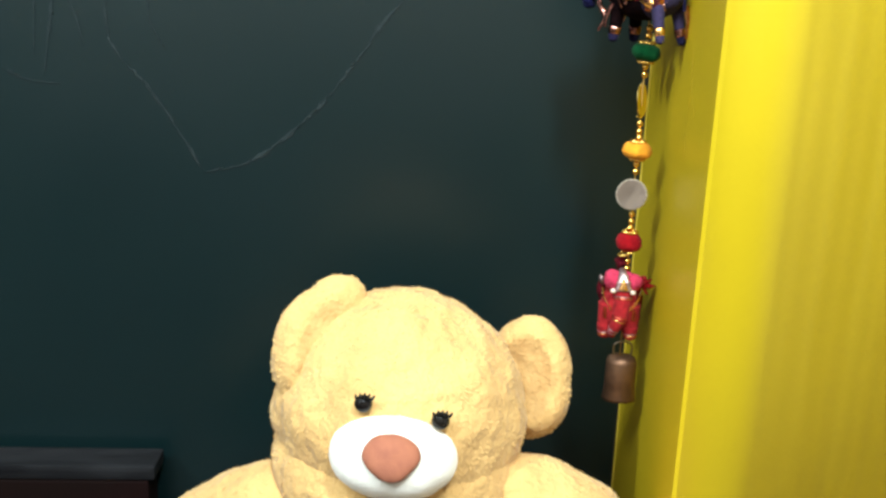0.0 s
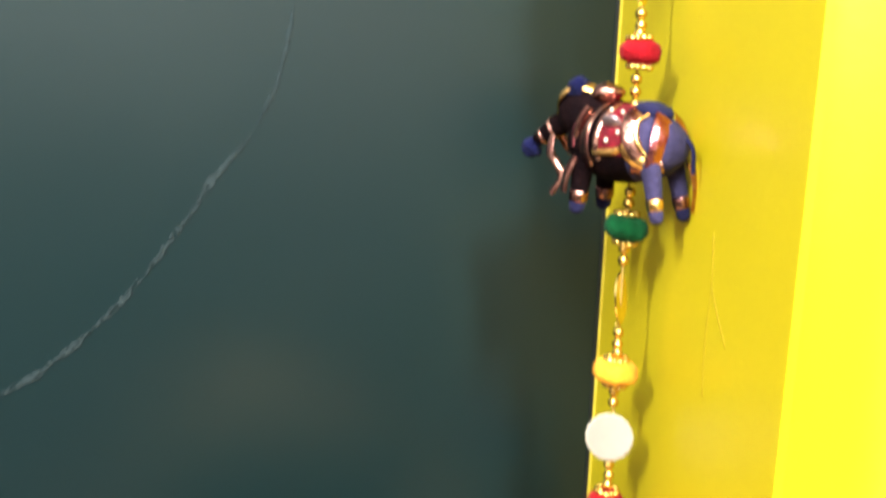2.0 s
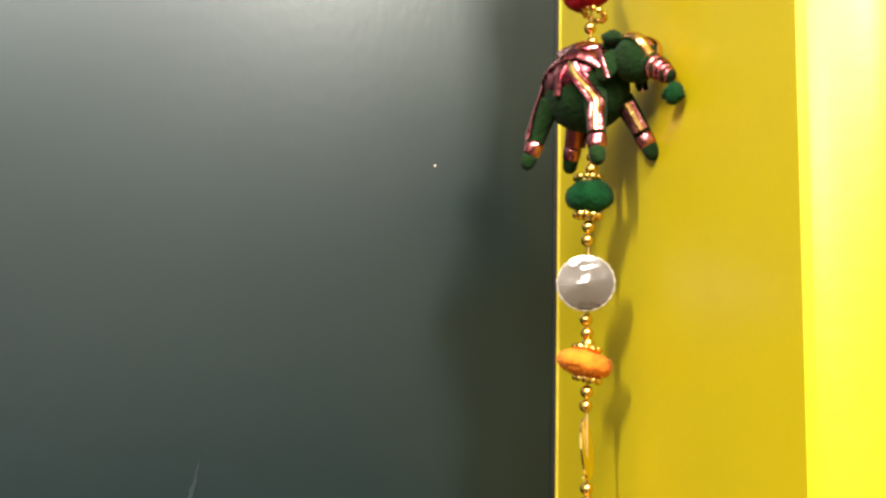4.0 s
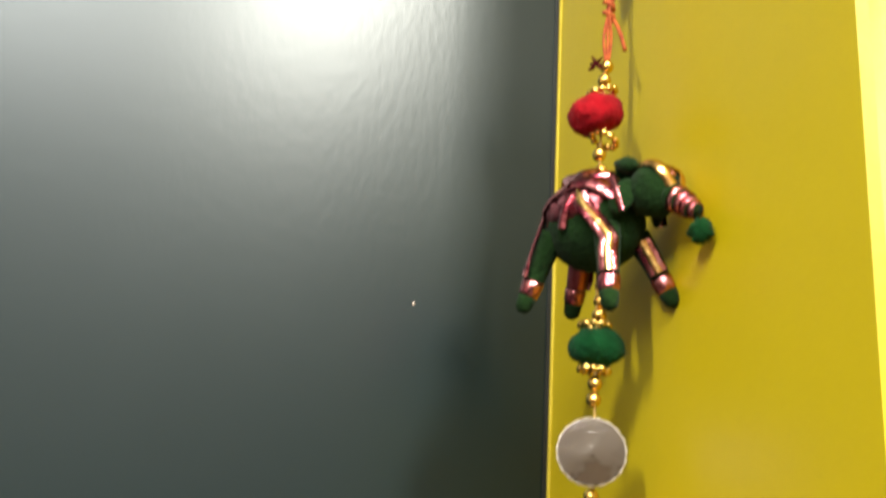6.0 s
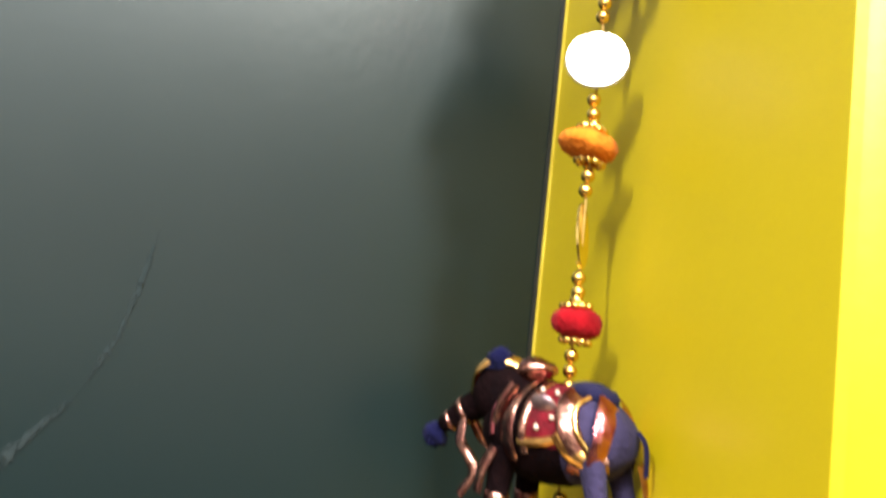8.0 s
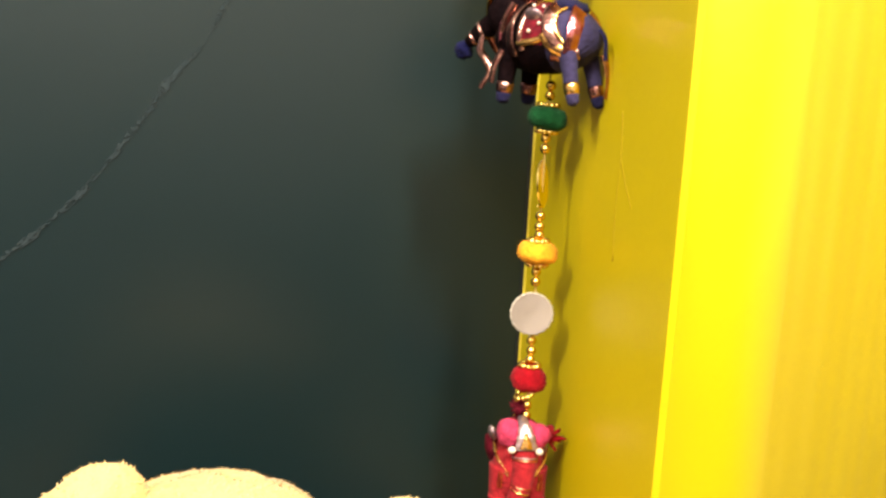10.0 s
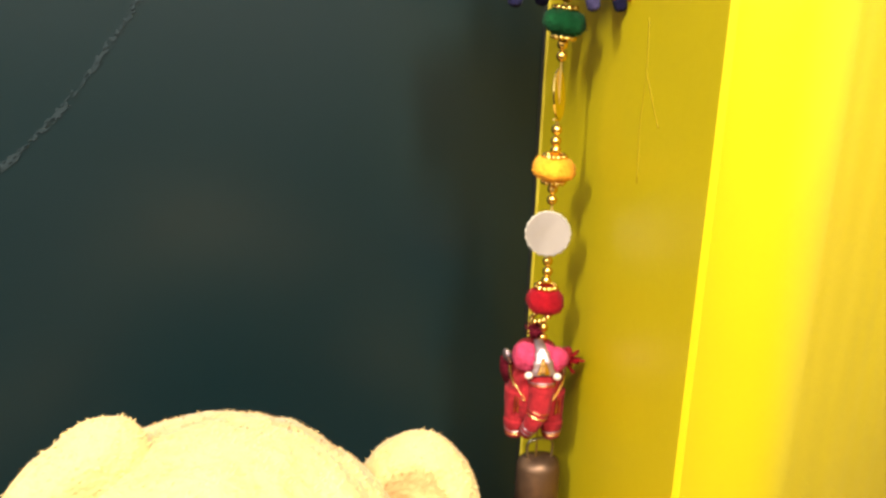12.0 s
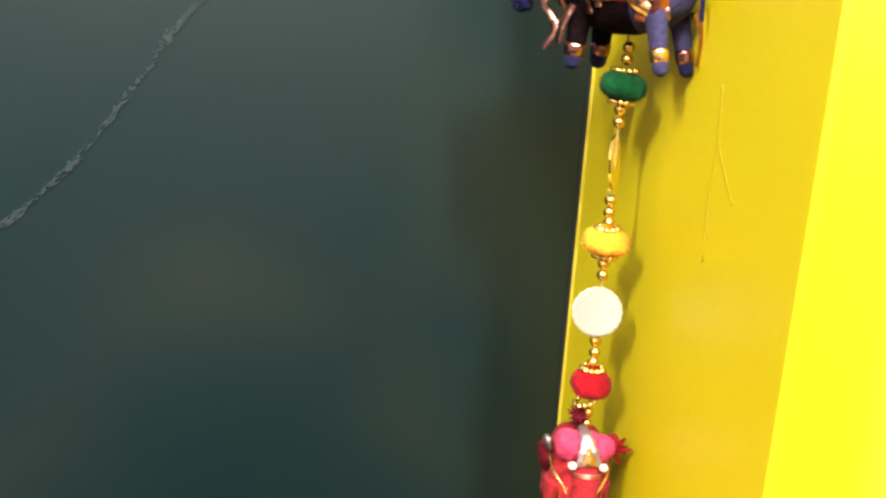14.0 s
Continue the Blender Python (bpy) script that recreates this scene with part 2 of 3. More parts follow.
bm = bmesh.new()
block(bm, (-0.003, -0.0012, 0.0), (0.0, 0.02, CEILING_Z))
setting("trim", bm, CORNER_BLACK, "thin black gap between the dark and the yellow wall", "trim")
bm = bmesh.new()
block(bm, (-0.0011, -0.0042, 0.0), (-0.0001, -0.0022, CEILING_Z))
setting("trim", bm, PAINT_LIP, "thin pale lip of dried paint along the corner", "trim")

bm = bmesh.new()
block(bm, (WEST - 0.1, SOUTH - 0.1, -0.1), (EAST + 0.1, 0.12, 0.0))
setting("floor", bm, FLOOR_STONE, "brown stone floor of the room", "floor")
bm = bmesh.new()
block(bm, (WEST - 0.1, SOUTH - 0.1, CEILING_Z), (EAST + 0.1, 0.12, CEILING_Z + 0.1))
setting("ceiling", bm, CEILING_PAINT, "plain white ceiling", "ceiling")
bm = bmesh.new()
block(bm, (WEST - 0.1, SOUTH, 0.0), (WEST, 0.12, CEILING_Z))
setting("wall_west", bm, ROOM_PAINT, "plain beige painted wall", "wall")
# two added panels, out of view, keep the black wall's lower reflection dark
bm = bmesh.new()
block(bm, (WEST, SOUTH + 0.012, 0.0), (WEST + 0.012, -0.35, 1.15))
setting("trim", bm, REFLECTION_DARKENER, "added dark brown panel, out of view, that darkens the black wall's reflection", "trim")
bm = bmesh.new()
block(bm, (WEST, SOUTH, 0.0), (EAST, SOUTH + 0.012, 1.15))
setting("trim", bm, REFLECTION_DARKENER, "added dark brown panel, out of view, that darkens the black wall's reflection", "trim")
bm = bmesh.new()
block(bm, (WEST - 0.1, SOUTH - 0.1, 0.0), (EAST + 0.1, SOUTH, CEILING_Z))
setting("wall_south", bm, ROOM_PAINT, "plain beige painted wall", "wall")
bm = bmesh.new()
block(bm, (EAST, SOUTH, 0.0), (EAST + 0.1, 0.12, CEILING_Z))
setting("wall_side", bm, ROOM_PAINT, "plain beige painted wall", "wall")


def chalk_stroke(points, width):
    """A dusty broken stroke on the dark wall; points are (x, z)."""
    path = smooth_path([(x - 0.006, -0.0009, z) for x, z in points], 34)
    bm = bmesh.new()
    dice = random.Random(len(path) + int(1e4 * width))
    rows = []
    for k, q in enumerate(path):
        d = (path[min(k + 1, len(path) - 1)] - path[max(k - 1, 0)]).normalized()
        side = Vector((-d.z, 0, d.x))
        w = 1.9 * width * (0.6 + 0.4 * noise.noise(q * 60)) * min(1, (k + 1) / 12, (len(path) - k) / 12)
        mid = q + side * 0.0008 * noise.noise(q * 110)
        rows.append([bm.verts.new(mid + side * w * u + Vector((0, -0.0002 * (1 - u * u), 0))) for u in (-1, -0.66, -0.33, 0, 0.33, 0.66, 1)])
    for a, b in zip(rows, rows[1:]):
        gone = 0.30 + 0.5 * noise.noise(a[3].co * 45)
        for k, edge in enumerate((0.45, 0.2, 0.0, 0.0, 0.2, 0.45)):
            if dice.random() > gone + edge:
                bm.faces.new((a[k], b[k], b[k + 1], a[k + 1]))
    bmesh.ops.delete(bm, geom=[v for v in bm.verts if not v.link_faces], context="VERTS")
    bmesh.ops.recalc_face_normals(bm, faces=bm.faces)
    part("chalk_line", bm, CHALK, wall_north, "pale smudged chalk line")


chalk_stroke([(-0.498, 1.300), (-0.498, 1.243), (-0.463, 1.198), (-0.437, 1.158), (-0.416, 1.122)], 0.0016)
chalk_stroke([(-0.416, 1.121), (-0.370, 1.134), (-0.313, 1.180), (-0.271, 1.232), (-0.248, 1.266), (-0.226, 1.291)], 0.0022)
chalk_stroke([(-0.226, 1.292), (-0.211, 1.325), (-0.200, 1.375)], 0.0013)
chalk_stroke([(-0.463, 1.300), (-0.461, 1.262), (-0.446, 1.233)], 0.0012)
chalk_stroke([(-0.562, 1.300), (-0.567, 1.226)], 0.0016)
chalk_stroke([(-0.544, 1.296), (-0.559, 1.208)], 0.0014)
chalk_stroke([(-0.598, 1.214), (-0.572, 1.203), (-0.544, 1.201)], 0.0016)
chalk_stroke([(-0.538, 1.285), (-0.527, 1.262), (-0.522, 1.232)], 0.0010)
bm = bmesh.new()
ellipsoid(bm, (-0.080, -0.0006, 1.541), (0.0008, 0.0005, 0.0007), seg=8, rings=6)
part("paint_speck", bm, PEARL, wall_north, "tiny white speck of paint")


# ---- dark furniture beside the bear ----
def headboard():
    root = tagged(empty("headboard", -0.898, -0.1135, 0.0), "dark polished wooden headboard standing against the black wall", "headboard")
    root.rotation_euler = (0, 0, radians(5.0))
    bm = bmesh.new()
    block(bm, (-0.42, -0.018, 0.05), (0.430, 0.018, 0.822), bevel=0.003)
    part("panel", bm, DARK_WOOD, root, smooth=False)
    bm = bmesh.new()
    block(bm, (-0.43, -0.020, 0.823), (0.437, 0.022, 0.837), bevel=0.004)
    part("top_rail", bm, RAIL_GREY, root, "polished rail with pale worn edge", smooth=False)
    for x in (-0.40, 0.36):
        bm = bmesh.new()
        block(bm, (x, -0.016, 0.0), (x + 0.04, 0.016, 0.052), bevel=0.002)
        part("foot", bm, DARK_WOOD, root, smooth=False)


headboard()


def side_table():
    root = tagged(empty("side_table", -0.225, -0.24, 0.0), "dark wooden side table under the plush bear", "table")
    bm = bmesh.new()
    block(bm, (-0.21, -0.24, 0.502), (0.205, 0.20, 0.534), bevel=0.004)
    part("tabletop", bm, DARK_WOOD, root, smooth=False)
    for x in (-0.18, 0.175):
        for y in (-0.17, 0.19):
            bm = bmesh.new()
            block(bm, (x - 0.02, y - 0.02, 0.0), (x + 0.02, y + 0.02, 0.500), bevel=0.003)
            part("leg", bm, DARK_WOOD, root, smooth=False)


side_table()


# ---- plush bear ----
def plush_bear():
    bm = bmesh.new()
    furry = []

    def lump(centre, radii, turn=(0, 0, 0), power=1.0, seg=40, rough=0.004, freq=26, cup=0.0):
        made, faces = ellipsoid(bm, centre, radii, turn, 0, seg, int(seg * 0.7), rough, freq, power)
        if cup:
            m = pose(*centre, *turn)
            back = m.inverted()
            for v in made:
                q = back @ v.co
                if q.y < 0:
                    r2 = (q.x / radii[0]) ** 2 + (q.z / radii[2]) ** 2
                    q.y += cup * max(0.0, 1 - r2 / 0.55)
                    v.co = m @ q
            for f in faces:
                q = back @ f.calc_center_median()
                if q.y < 0 and (q.x / radii[0]) ** 2 + (q.z / radii[2]) ** 2 < 0.42:
                    f.material_index = 5
        furry.extend(faces)

    lump((-0.2120, -0.235, 0.981), (0.0970, 0.096, 0.092), (0, 5, 0), 1.05, 110, 0.0032, 40)
    lump((-0.2120, -0.242, 0.936), (0.0965, 0.092, 0.068), (0, 5, 0), 1.0, 100, 0.0032, 40)
    lump((-0.2690, -0.250, 1.0372), (0.0335, 0.0255, 0.0490), (-14, 28, 16), cup=0.009)
    lump((-0.1131, -0.199, 0.9958), (0.0355, 0.025, 0.049), (-14, -6, -10), cup=0.016)
    lump((-0.210, -0.220, 0.750), (0.140, 0.110, 0.175))
    lump((-0.345, -0.250, 0.850), (0.058, 0.055, 0.118), (10, 46, 0))
    lump((-0.072, -0.250, 0.868), (0.058, 0.055, 0.112), (10, -46, 0))
    lump((-0.290, -0.340, 0.612), (0.058, 0.085, 0.057), (0, 0, -12))
    lump((-0.130, -0.340, 0.612), (0.058, 0.085, 0.057), (0, 0, 12))
    # muzzle, nose, eyes with lashes
    ellipsoid(bm, (-0.2095, -0.318, 0.983), (0.0440, 0.040, 0.0295), (-12, 4, 0), 2, 36, 24, 0.001, 60, 0.94)
    nose, _ = ellipsoid(bm, (-0.2080, -0.3545, 0.9985), (0.0195, 0.0070, 0.0155), (-30, 4, 0), 3, 28, 20, 0.0006, 90, 0.9)
    for v in nose:  # narrows to a soft point below
        v.co.x = -0.2080 + (v.co.x + 0.2080) * (1 - 0.42 * min(1.0, max(0.0, 0.9985 - v.co.z) / 0.0140))
    for x, z, lean in ((-0.2300, 1.0225, 1), (-0.1778, 1.0130, -1)):
        ellipsoid(bm, (x, -0.3250, z), (0.0062, 0.0040, 0.0060), (-22, 0, 0), 4, 16, 10)
        for k in (-1.2, -0.6, 0, 0.6, 1.2):
            base = Vector((x + 0.0034 * k + 0.0005, -0.3275, z + 0.0046 - 0.0010 * k * k))
            tube(bm, [base, base + Vector((0.0012 * k + 0.0005, -0.0005, 0.0022)), base + Vector((0.0020 * k + 0.0010, 0.0005, 0.0038))], [0.0014, 0.0012, 0.0006], 4, 6)
    # short tufts over the whole fur
    spots, weights = [], []
    for f in furry:
        weights.append(f.calc_area())
        spots.append((f.calc_center_median(), f.normal.copy(), [v.co.copy() for v in f.verts], f.material_index))
    total, picks = sum(weights), 60000
    dice = random.Random(5)
    carry = 0.0
    for (c, n, corners, cloth), w in zip(spots, weights):
        if c.z < 0.78:
            continue
        carry += picks * w / total
        while carry >= 1:
            carry -= 1
            q = Vector((0, 0, 0))
            parts = [dice.random() + 0.01 for _ in corners]
            for s, co in zip(parts, corners):
                q += co * (s / sum(parts))
            flow = Vector((noise.noise(q * 60), noise.noise(q * 60 + Vector((7, 0, 0))), noise.noise(q * 60 + Vector((0, 9, 0))) - 0.2)) * 1.8
            flow += Vector((dice.uniform(-0.5, 0.5), dice.uniform(-0.5, 0.5), dice.uniform(-0.5, 0.5)))
            d = (n * 0.30 + (flow - n * flow.dot(n)).normalized() * 0.8).normalized()
            side = d.cross(n)
            side = (side if side.length > 0.01 else d.orthogonal()).normalized()
            size = dice.uniform(0.0020, 0.0044)
            f = bm.faces.new((bm.verts.new(q - side * 0.0010 - n * 0.001), bm.verts.new(q + side * 0.0010 - n * 0.001), bm.verts.new(q + d * size)))
            f.material_index = cloth or 1
    bmesh.ops.translate(bm, vec=(0.001, -0.016, 0.007), verts=bm.verts)
    bmesh.ops.scale(bm, vec=(1.035, 1.035, 1.035), verts=bm.verts)
    bmesh.ops.translate(bm, vec=(0.0056, 0.0326, -0.0455), verts=bm.verts)
    ob = part("plush_bear", bm, [PLUSH, PLUSH_TIP, PLUSH_WHITE, NOSE_CLOTH, EYE_BLACK, PLUSH_INNER])
    tagged(ob, "cream plush teddy bear with white muzzle sitting on a table", "soft toy")


plush_bear()

# ---- the hanging ornament ----
SX, SY, TOP = -0.027, -0.128, 1.690
toran = tagged(empty("hanging_ornament", SX, SY, TOP), "gold bead string with felt balls, mirrors and cloth elephants", "wall hanging")


def uneven_ball(name, colour, rx, rz, seed, label):
    bm = bmesh.new()
    made, _ = ellipsoid(bm, (0, 0, 0), (rx, rx * 0.95, rz), seg=28, rings=20, power=0.85)
    for v in made:
        v.co *= 1 + 0.09 * noise.noise(v.co * 160 + Vector((seed, 0, 0))) + 0.05 * noise.noise(v.co * 420 + Vector((0, seed, 0)))
    dice = random.Random(seed)
    for v in list(made)[::2]:
        n = v.co.normalized()
        side = n.orthogonal().normalized() * 0.00025
        d = (n + Vector((dice.uniform(-0.8, 0.8), dice.uniform(-0.8, 0.8), dice.uniform(-0.8, 0.8)))).normalized()
        bm.faces.new((bm.verts.new(v.co - side), bm.verts.new(v.co + side), bm.verts.new(v.co + d * dice.uniform(0.0006, 0.0016))))
    return part(name, bm, colour, toran, label)


def place(ob, z, dx=0.0, dy=0.0, turn=(0, 0, 0)):
    ob.matrix_basis = pose(dx, dy, z - TOP, *turn)
    return ob


bm = bmesh.new()
ellipsoid(bm, (0, 0, 0), (0.0031, 0.0031, 0.0031), seg=16, rings=10)
bead = place(part("gold_bead", bm, GOLD, toran), 1.6310, 0.004)
bm = bmesh.new()
ring = [2 * math.pi * k / 88 for k in range(89)]
tube(bm, [(0.0058 * math.cos(a), 0.0058 * math.sin(a), 0) for a in ring], [0.0007 + 0.0010 * abs(math.sin(5.5 * a)) for a in ring], seg=8, caps=False)
cap = place(part("bead_cap", bm, GOLD, toran, "ring of tiny gold beads"), 1.6180, 0.002, 0, (0, -12, 0))

for z, dx in ((1.6240, 0.003), (1.5885, 0.001), (1.5810, 0.002), (1.5300, 0.003), (1.5235, 0.0025), (1.5175, 0.002), (1.4890, 0.0005), (1.4825, 0),
              (1.4445, -0.0005), (1.4380, 0.0), (1.4330, 0.0005), (1.4105, 0), (1.4040, -0.0005), (1.3660, 0), (1.3600, 0.0004), (1.3562, 0),
              (1.3330, 0), (1.3265, 0), (1.3200, 0.0003), (1.2740, 0.001), (1.2680, 0.0007), (1.2432, 0), (1.2368, 0), (1.1965, 0), (1.1900, 0), (1.1848, 0.0003),
              (1.1625, 0), (1.1562, 0), (1.1195, 0), (1.1130, 0.0003), (1.1072, 0), (1.0780, 0), (1.0715, 0)):
    again(bead, dx, 0, z - TOP, toran)
for z, dx, lean in ((1.5960, 0.003, 24), (1.5130, 0.0, 0), (1.4945, 0, 4), (1.4308, 0, 10), (1.4165, 0, 10), (1.3540, 0, -3), (1.3392, 0.001, 4), (1.2625, 0, 3), (1.2470, 0, 4),
                    (1.1815, 0, 0), (1.1668, 0, 2), (1.1038, 0, 0), (1.0850, -0.002, -22)):
    again(cap, dx, 0, z - TOP, toran, 0, lean, 0)

place(uneven_ball("felt_ball", RED_FELT, 0.0117, 0.0086, 1, "crimson felt ball"), 1.6070, -0.001, 0, (0, -16, 0))
place(uneven_ball("felt_ball", GREEN_FELT, 0.0110, 0.0078, 2, "dark green felt ball"), 1.5040, 0.001)
place(uneven_ball("felt_ball", ORANGE_FELT, 0.0130, 0.0060, 3, "flattened orange felt ball"), 1.4238, -0.0015, 0, (0, 12, 0))
place(uneven_ball("felt_ball", RED_FELT, 0.0104, 0.0068, 4, "crimson felt ball"), 1.3468, 0.001, 0, (0, 6, 0))
place(uneven_ball("felt_ball", GREEN_FELT, 0.0117, 0.0072, 5, "dark green felt ball"), 1.2548, 0.0, 0, (0, 9, 0))
place(uneven_ball("felt_ball", AMBER_FELT, 0.0122, 0.0070, 6, "amber yellow felt ball"), 1.1745, 0.0, 0, (0, 3, 0))
place(uneven_ball("felt_ball", RED_FELT, 0.0104, 0.0084, 7, "crimson felt ball"), 1.0950, 0.0)


def mirror_disc(z, r, lean, turn):
    bm = bmesh.new()
    steps = 40
    for y, flip in ((-0.0014, 1), (0.0014, -1)):
        centre = bm.verts.new((0, y * 1.08, 0))
        ring = [bm.verts.new((r * math.cos(2 * math.pi * k / steps), y, r * math.sin(2 * math.pi * k / steps))) for k in range(steps)]
        for k in range(steps):
            a, b = ring[k], ring[(k + 1) % steps]
            bm.faces.new((centre, a, b) if flip > 0 else (centre, b, a))
    disc = part("mirror_disc", bm, MIRROR, toran, "round two-sided mirror", smooth=False)
    disc.matrix_basis = pose(-0.002, -0.0034, z - TOP, lean, 0, turn)
    bm = bmesh.new()
    turns = [2 * math.pi * k / 96 for k in range(97)]
    tube(bm, [((r + 0.0003) * math.cos(a), 0, (r + 0.0003) * math.sin(a)) for a in turns], [0.0005 + 0.0002 * math.sin(19 * a) for a in turns], seg=8, caps=False)
    part("rim", bm, MIRROR_RIM, disc, "pale thread rim")


mirror_disc(1.4615, 0.0131, -11, -23)
mirror_disc(1.1370, 0.0123, -14, -17)


def paillette(z, turn):
    """A long gilt leaf, slightly cupped, with a pierced tab."""
    bm = bmesh.new()
    rows = []
    for i in range(13):
        v = -1 + 2 * i / 12
        w = 0.0066 * math.sqrt(max(0.0, 1 - v * v)) + 0.0007
        rows.append([(bm.verts.new((w * u, 0.0005 * (1 - u * u) * (1 - v * v) - 0.0005, 0.0142 * v)), bm.verts.new((w * u, 0.0005 * (1 - u * u) * (1 - v * v) + 0.0005, 0.0142 * v)))
                     for u in (-1, -0.5, 0, 0.5, 1)])
    for a, b in zip(rows, rows[1:]):
        for k in range(4):
            bm.faces.new((a[k][0], a[k + 1][0], b[k + 1][0], b[k][0]))
            bm.faces.new((a[k][1], b[k][1], b[k + 1][1], a[k + 1][1]))
        bm.faces.new((a[0][0], b[0][0], b[0][1], a[0][1]))
        bm.faces.new((a[4][0], a[4][1], b[4][1], b[4][0]))
    tube(bm, [(0, 0, -0.0142), (-0.003, 0, -0.0138), (-0.0075, 0, -0.0128)], [0.0008, 0.0007, 0.0006], seg=6)
    ob = part("gold_leaf", bm, LEAF_GOLD, toran, "long gilt metal leaf", smooth=False)
    ob.matrix_basis = pose(0, 0, z - TOP, -5, 0, turn)


paillette(1.3845, 50)
paillette(1.2160, 50)


def strap(bm, points, width, mat, away=(0, 0, 0), steps=6, lift=0.0004):
    """A thin flat ribbon through points, lying flat against what is round `away`."""
    path = smooth_path(points, steps)
    rows = []
    n = len(path)
    for k, q in enumerate(path):
        d = (path[min(k + 1, n - 1)] - path[max(k - 1, 0)]).normalized()
        out = q - Vector(away)
        out = (out - d * out.dot(d)).normalized()
        side = d.cross(out) * (width[min(k * len(width) // n, len(width) - 1)] if isinstance(width, tuple) else width) * 0.5
        rows.append([bm.verts.new(q + side * u + out * (lift + h)) for u, h in ((-1, -0.0009), (-0.85, 0.0002), (0, 0.0006), (0.85, 0.0002), (1, -0.0009))])
    for a, b in zip(rows, rows[1:]):
        for k in range(4):
            f = bm.faces.new((a[k], a[k + 1], b[k + 1], b[k]))
            f.material_index = mat


def tuft_ball(bm, at, r, mat, dice):
    ellipsoid(bm, at, (r, r, r), (0, 0, 0), mat, 16, 12, r * 0.3, 300)
    for _ in range(90):
        n = Vector((dice.gauss(0, 1), dice.gauss(0, 1), dice.gauss(0, 1))).normalized()
        side = n.orthogonal().normalized() * 0.0005
        q = Vector(at) + n * r * 0.9
        f = bm.faces.new((bm.verts.new(q - side), bm.verts.new(q + side), bm.verts.new(q + n * dice.uniform(0.0008, 0.0022))))
        f.material_index = mat


def leg(bm, hip, foot, thick, cuff, cloth=0, shoe=2):
    """A tapered stuffed leg with a foil cuff (cuff: its material) and a rounded foot."""
    hip, foot = Vector(hip), Vector(foot)
    line = smooth_path([hip, hip.lerp(foot, 0.35) + Vector((0, 0, 0.0015)), hip.lerp(foot, 0.7), foot], 7)
    n = len(line)
    rr = [thick * (1.0 - 0.46 * (k / (n - 1))) for k in range(n)]
    rr[-3], rr[-2], rr[-1] = thick * 0.58, thick * 0.50, thick * 0.22
    tube(bm, line, rr, cloth, 16)
    k = int(n * 0.74)
    tube(bm, line[k:], [r + 0.0002 for r in rr[k:]], shoe, 16)
    k = int(n * 0.56)
    tube(bm, line[k:k + 5], [rr[k] + 0.0003, rr[k + 1] + 0.0006, rr[k + 2] + 0.0005, rr[k + 3] + 0.0006, rr[k + 4] + 0.0002], cuff, 16)


def on_body(radii, lift, around, along):
    """A point on the stuffed body: around in degrees from the top, along from -1 (rump) to 1."""
    r = math.sqrt(max(0.0, 1 - along * along))
    a = radians(around)
    return (radii[0] * along, (radii[1] + lift) * r * math.sin(a), 0.001 + (radii[2] + lift) * r * math.cos(a))


def hang(bm, mats, label, centre, heading, size, tilt):
    bmesh.ops.scale(bm, vec=(size, size, size), verts=bm.verts)
    ob = part("elephant_charm", bm, mats, toran, label)
    ob.matrix_basis = pose(centre[0] - SX, centre[1] - SY, centre[2] - TOP, 0, tilt, heading)


def head_and_trunk(bm, at, radii, lean, tip, pom_at, top_pom, dice, bands, brows=(-34, 0, 34), band_width=0.0044):
    """Head (slot 4), cloth ears, a trunk bound with ribbon and two pompoms (slot 3)."""
    x, z = at
    ellipsoid(bm, (x, 0, z), radii, (0, lean, 0), 4, 28, 20, 0.0008, 120)
    for s in (-1, 1):
        ellipsoid(bm, (x - 0.008, (radii[1] + 0.0005) * s, z - 0.004), (0.0060, 0.0018, 0.0090), (8 * s, 20, -24 * s), 4, 18, 14, 0.0006, 150)
        strap(bm, [(x - 0.013, (radii[1] + 0.0030) * s, z + 0.004), (x - 0.009, (radii[1] + 0.0040) * s, z - 0.003), (x - 0.006, (radii[1] + 0.0030) * s, z - 0.012)], 0.0042, 1, (x, 0, z))
    # ribbon over the brow
    for a in brows:
        strap(bm, [(x - 0.010, 0.30 * radii[1] * a / 34, z + radii[2] * 0.86), (x + 0.001, 0.55 * radii[1] * a / 34, z + radii[2] * 1.0), (x + radii[0] * 0.72, 0.62 * radii[1] * a / 34, z + radii[2] * 0.62),
                   (x + radii[0] * 1.0, 0.30 * radii[1] * a / 34, z)], band_width, 6 if a else 1, (x, 0, z))
    start = Vector((x + radii[0] * 0.75, 0, z - radii[2] * 0.30))
    line = smooth_path([start, start.lerp(Vector(tip), 0.45) + Vector((0.001, 0, -0.0008)), start.lerp(Vector(tip), 0.8) + Vector((0, 0, -0.001)), Vector(tip)], 6)
    n = len(line)
    tube(bm, line, [0.0068 - 0.0038 * k / (n - 1) for k in range(n)], 4, 12)
    for k in bands:
        d = (line[k + 1] - line[k - 1]).normalized() * 0.0015
        tube(bm, [line[k] - d, line[k] + d], [0.0073 - 0.0038 * k / (n - 1), 0.0070 - 0.0038 * k / (n - 1)], 1, 12)
    tuft_ball(bm, pom_at, 0.0052, 3, dice)
    tuft_ball(bm, top_pom, 0.0056, 3, dice)


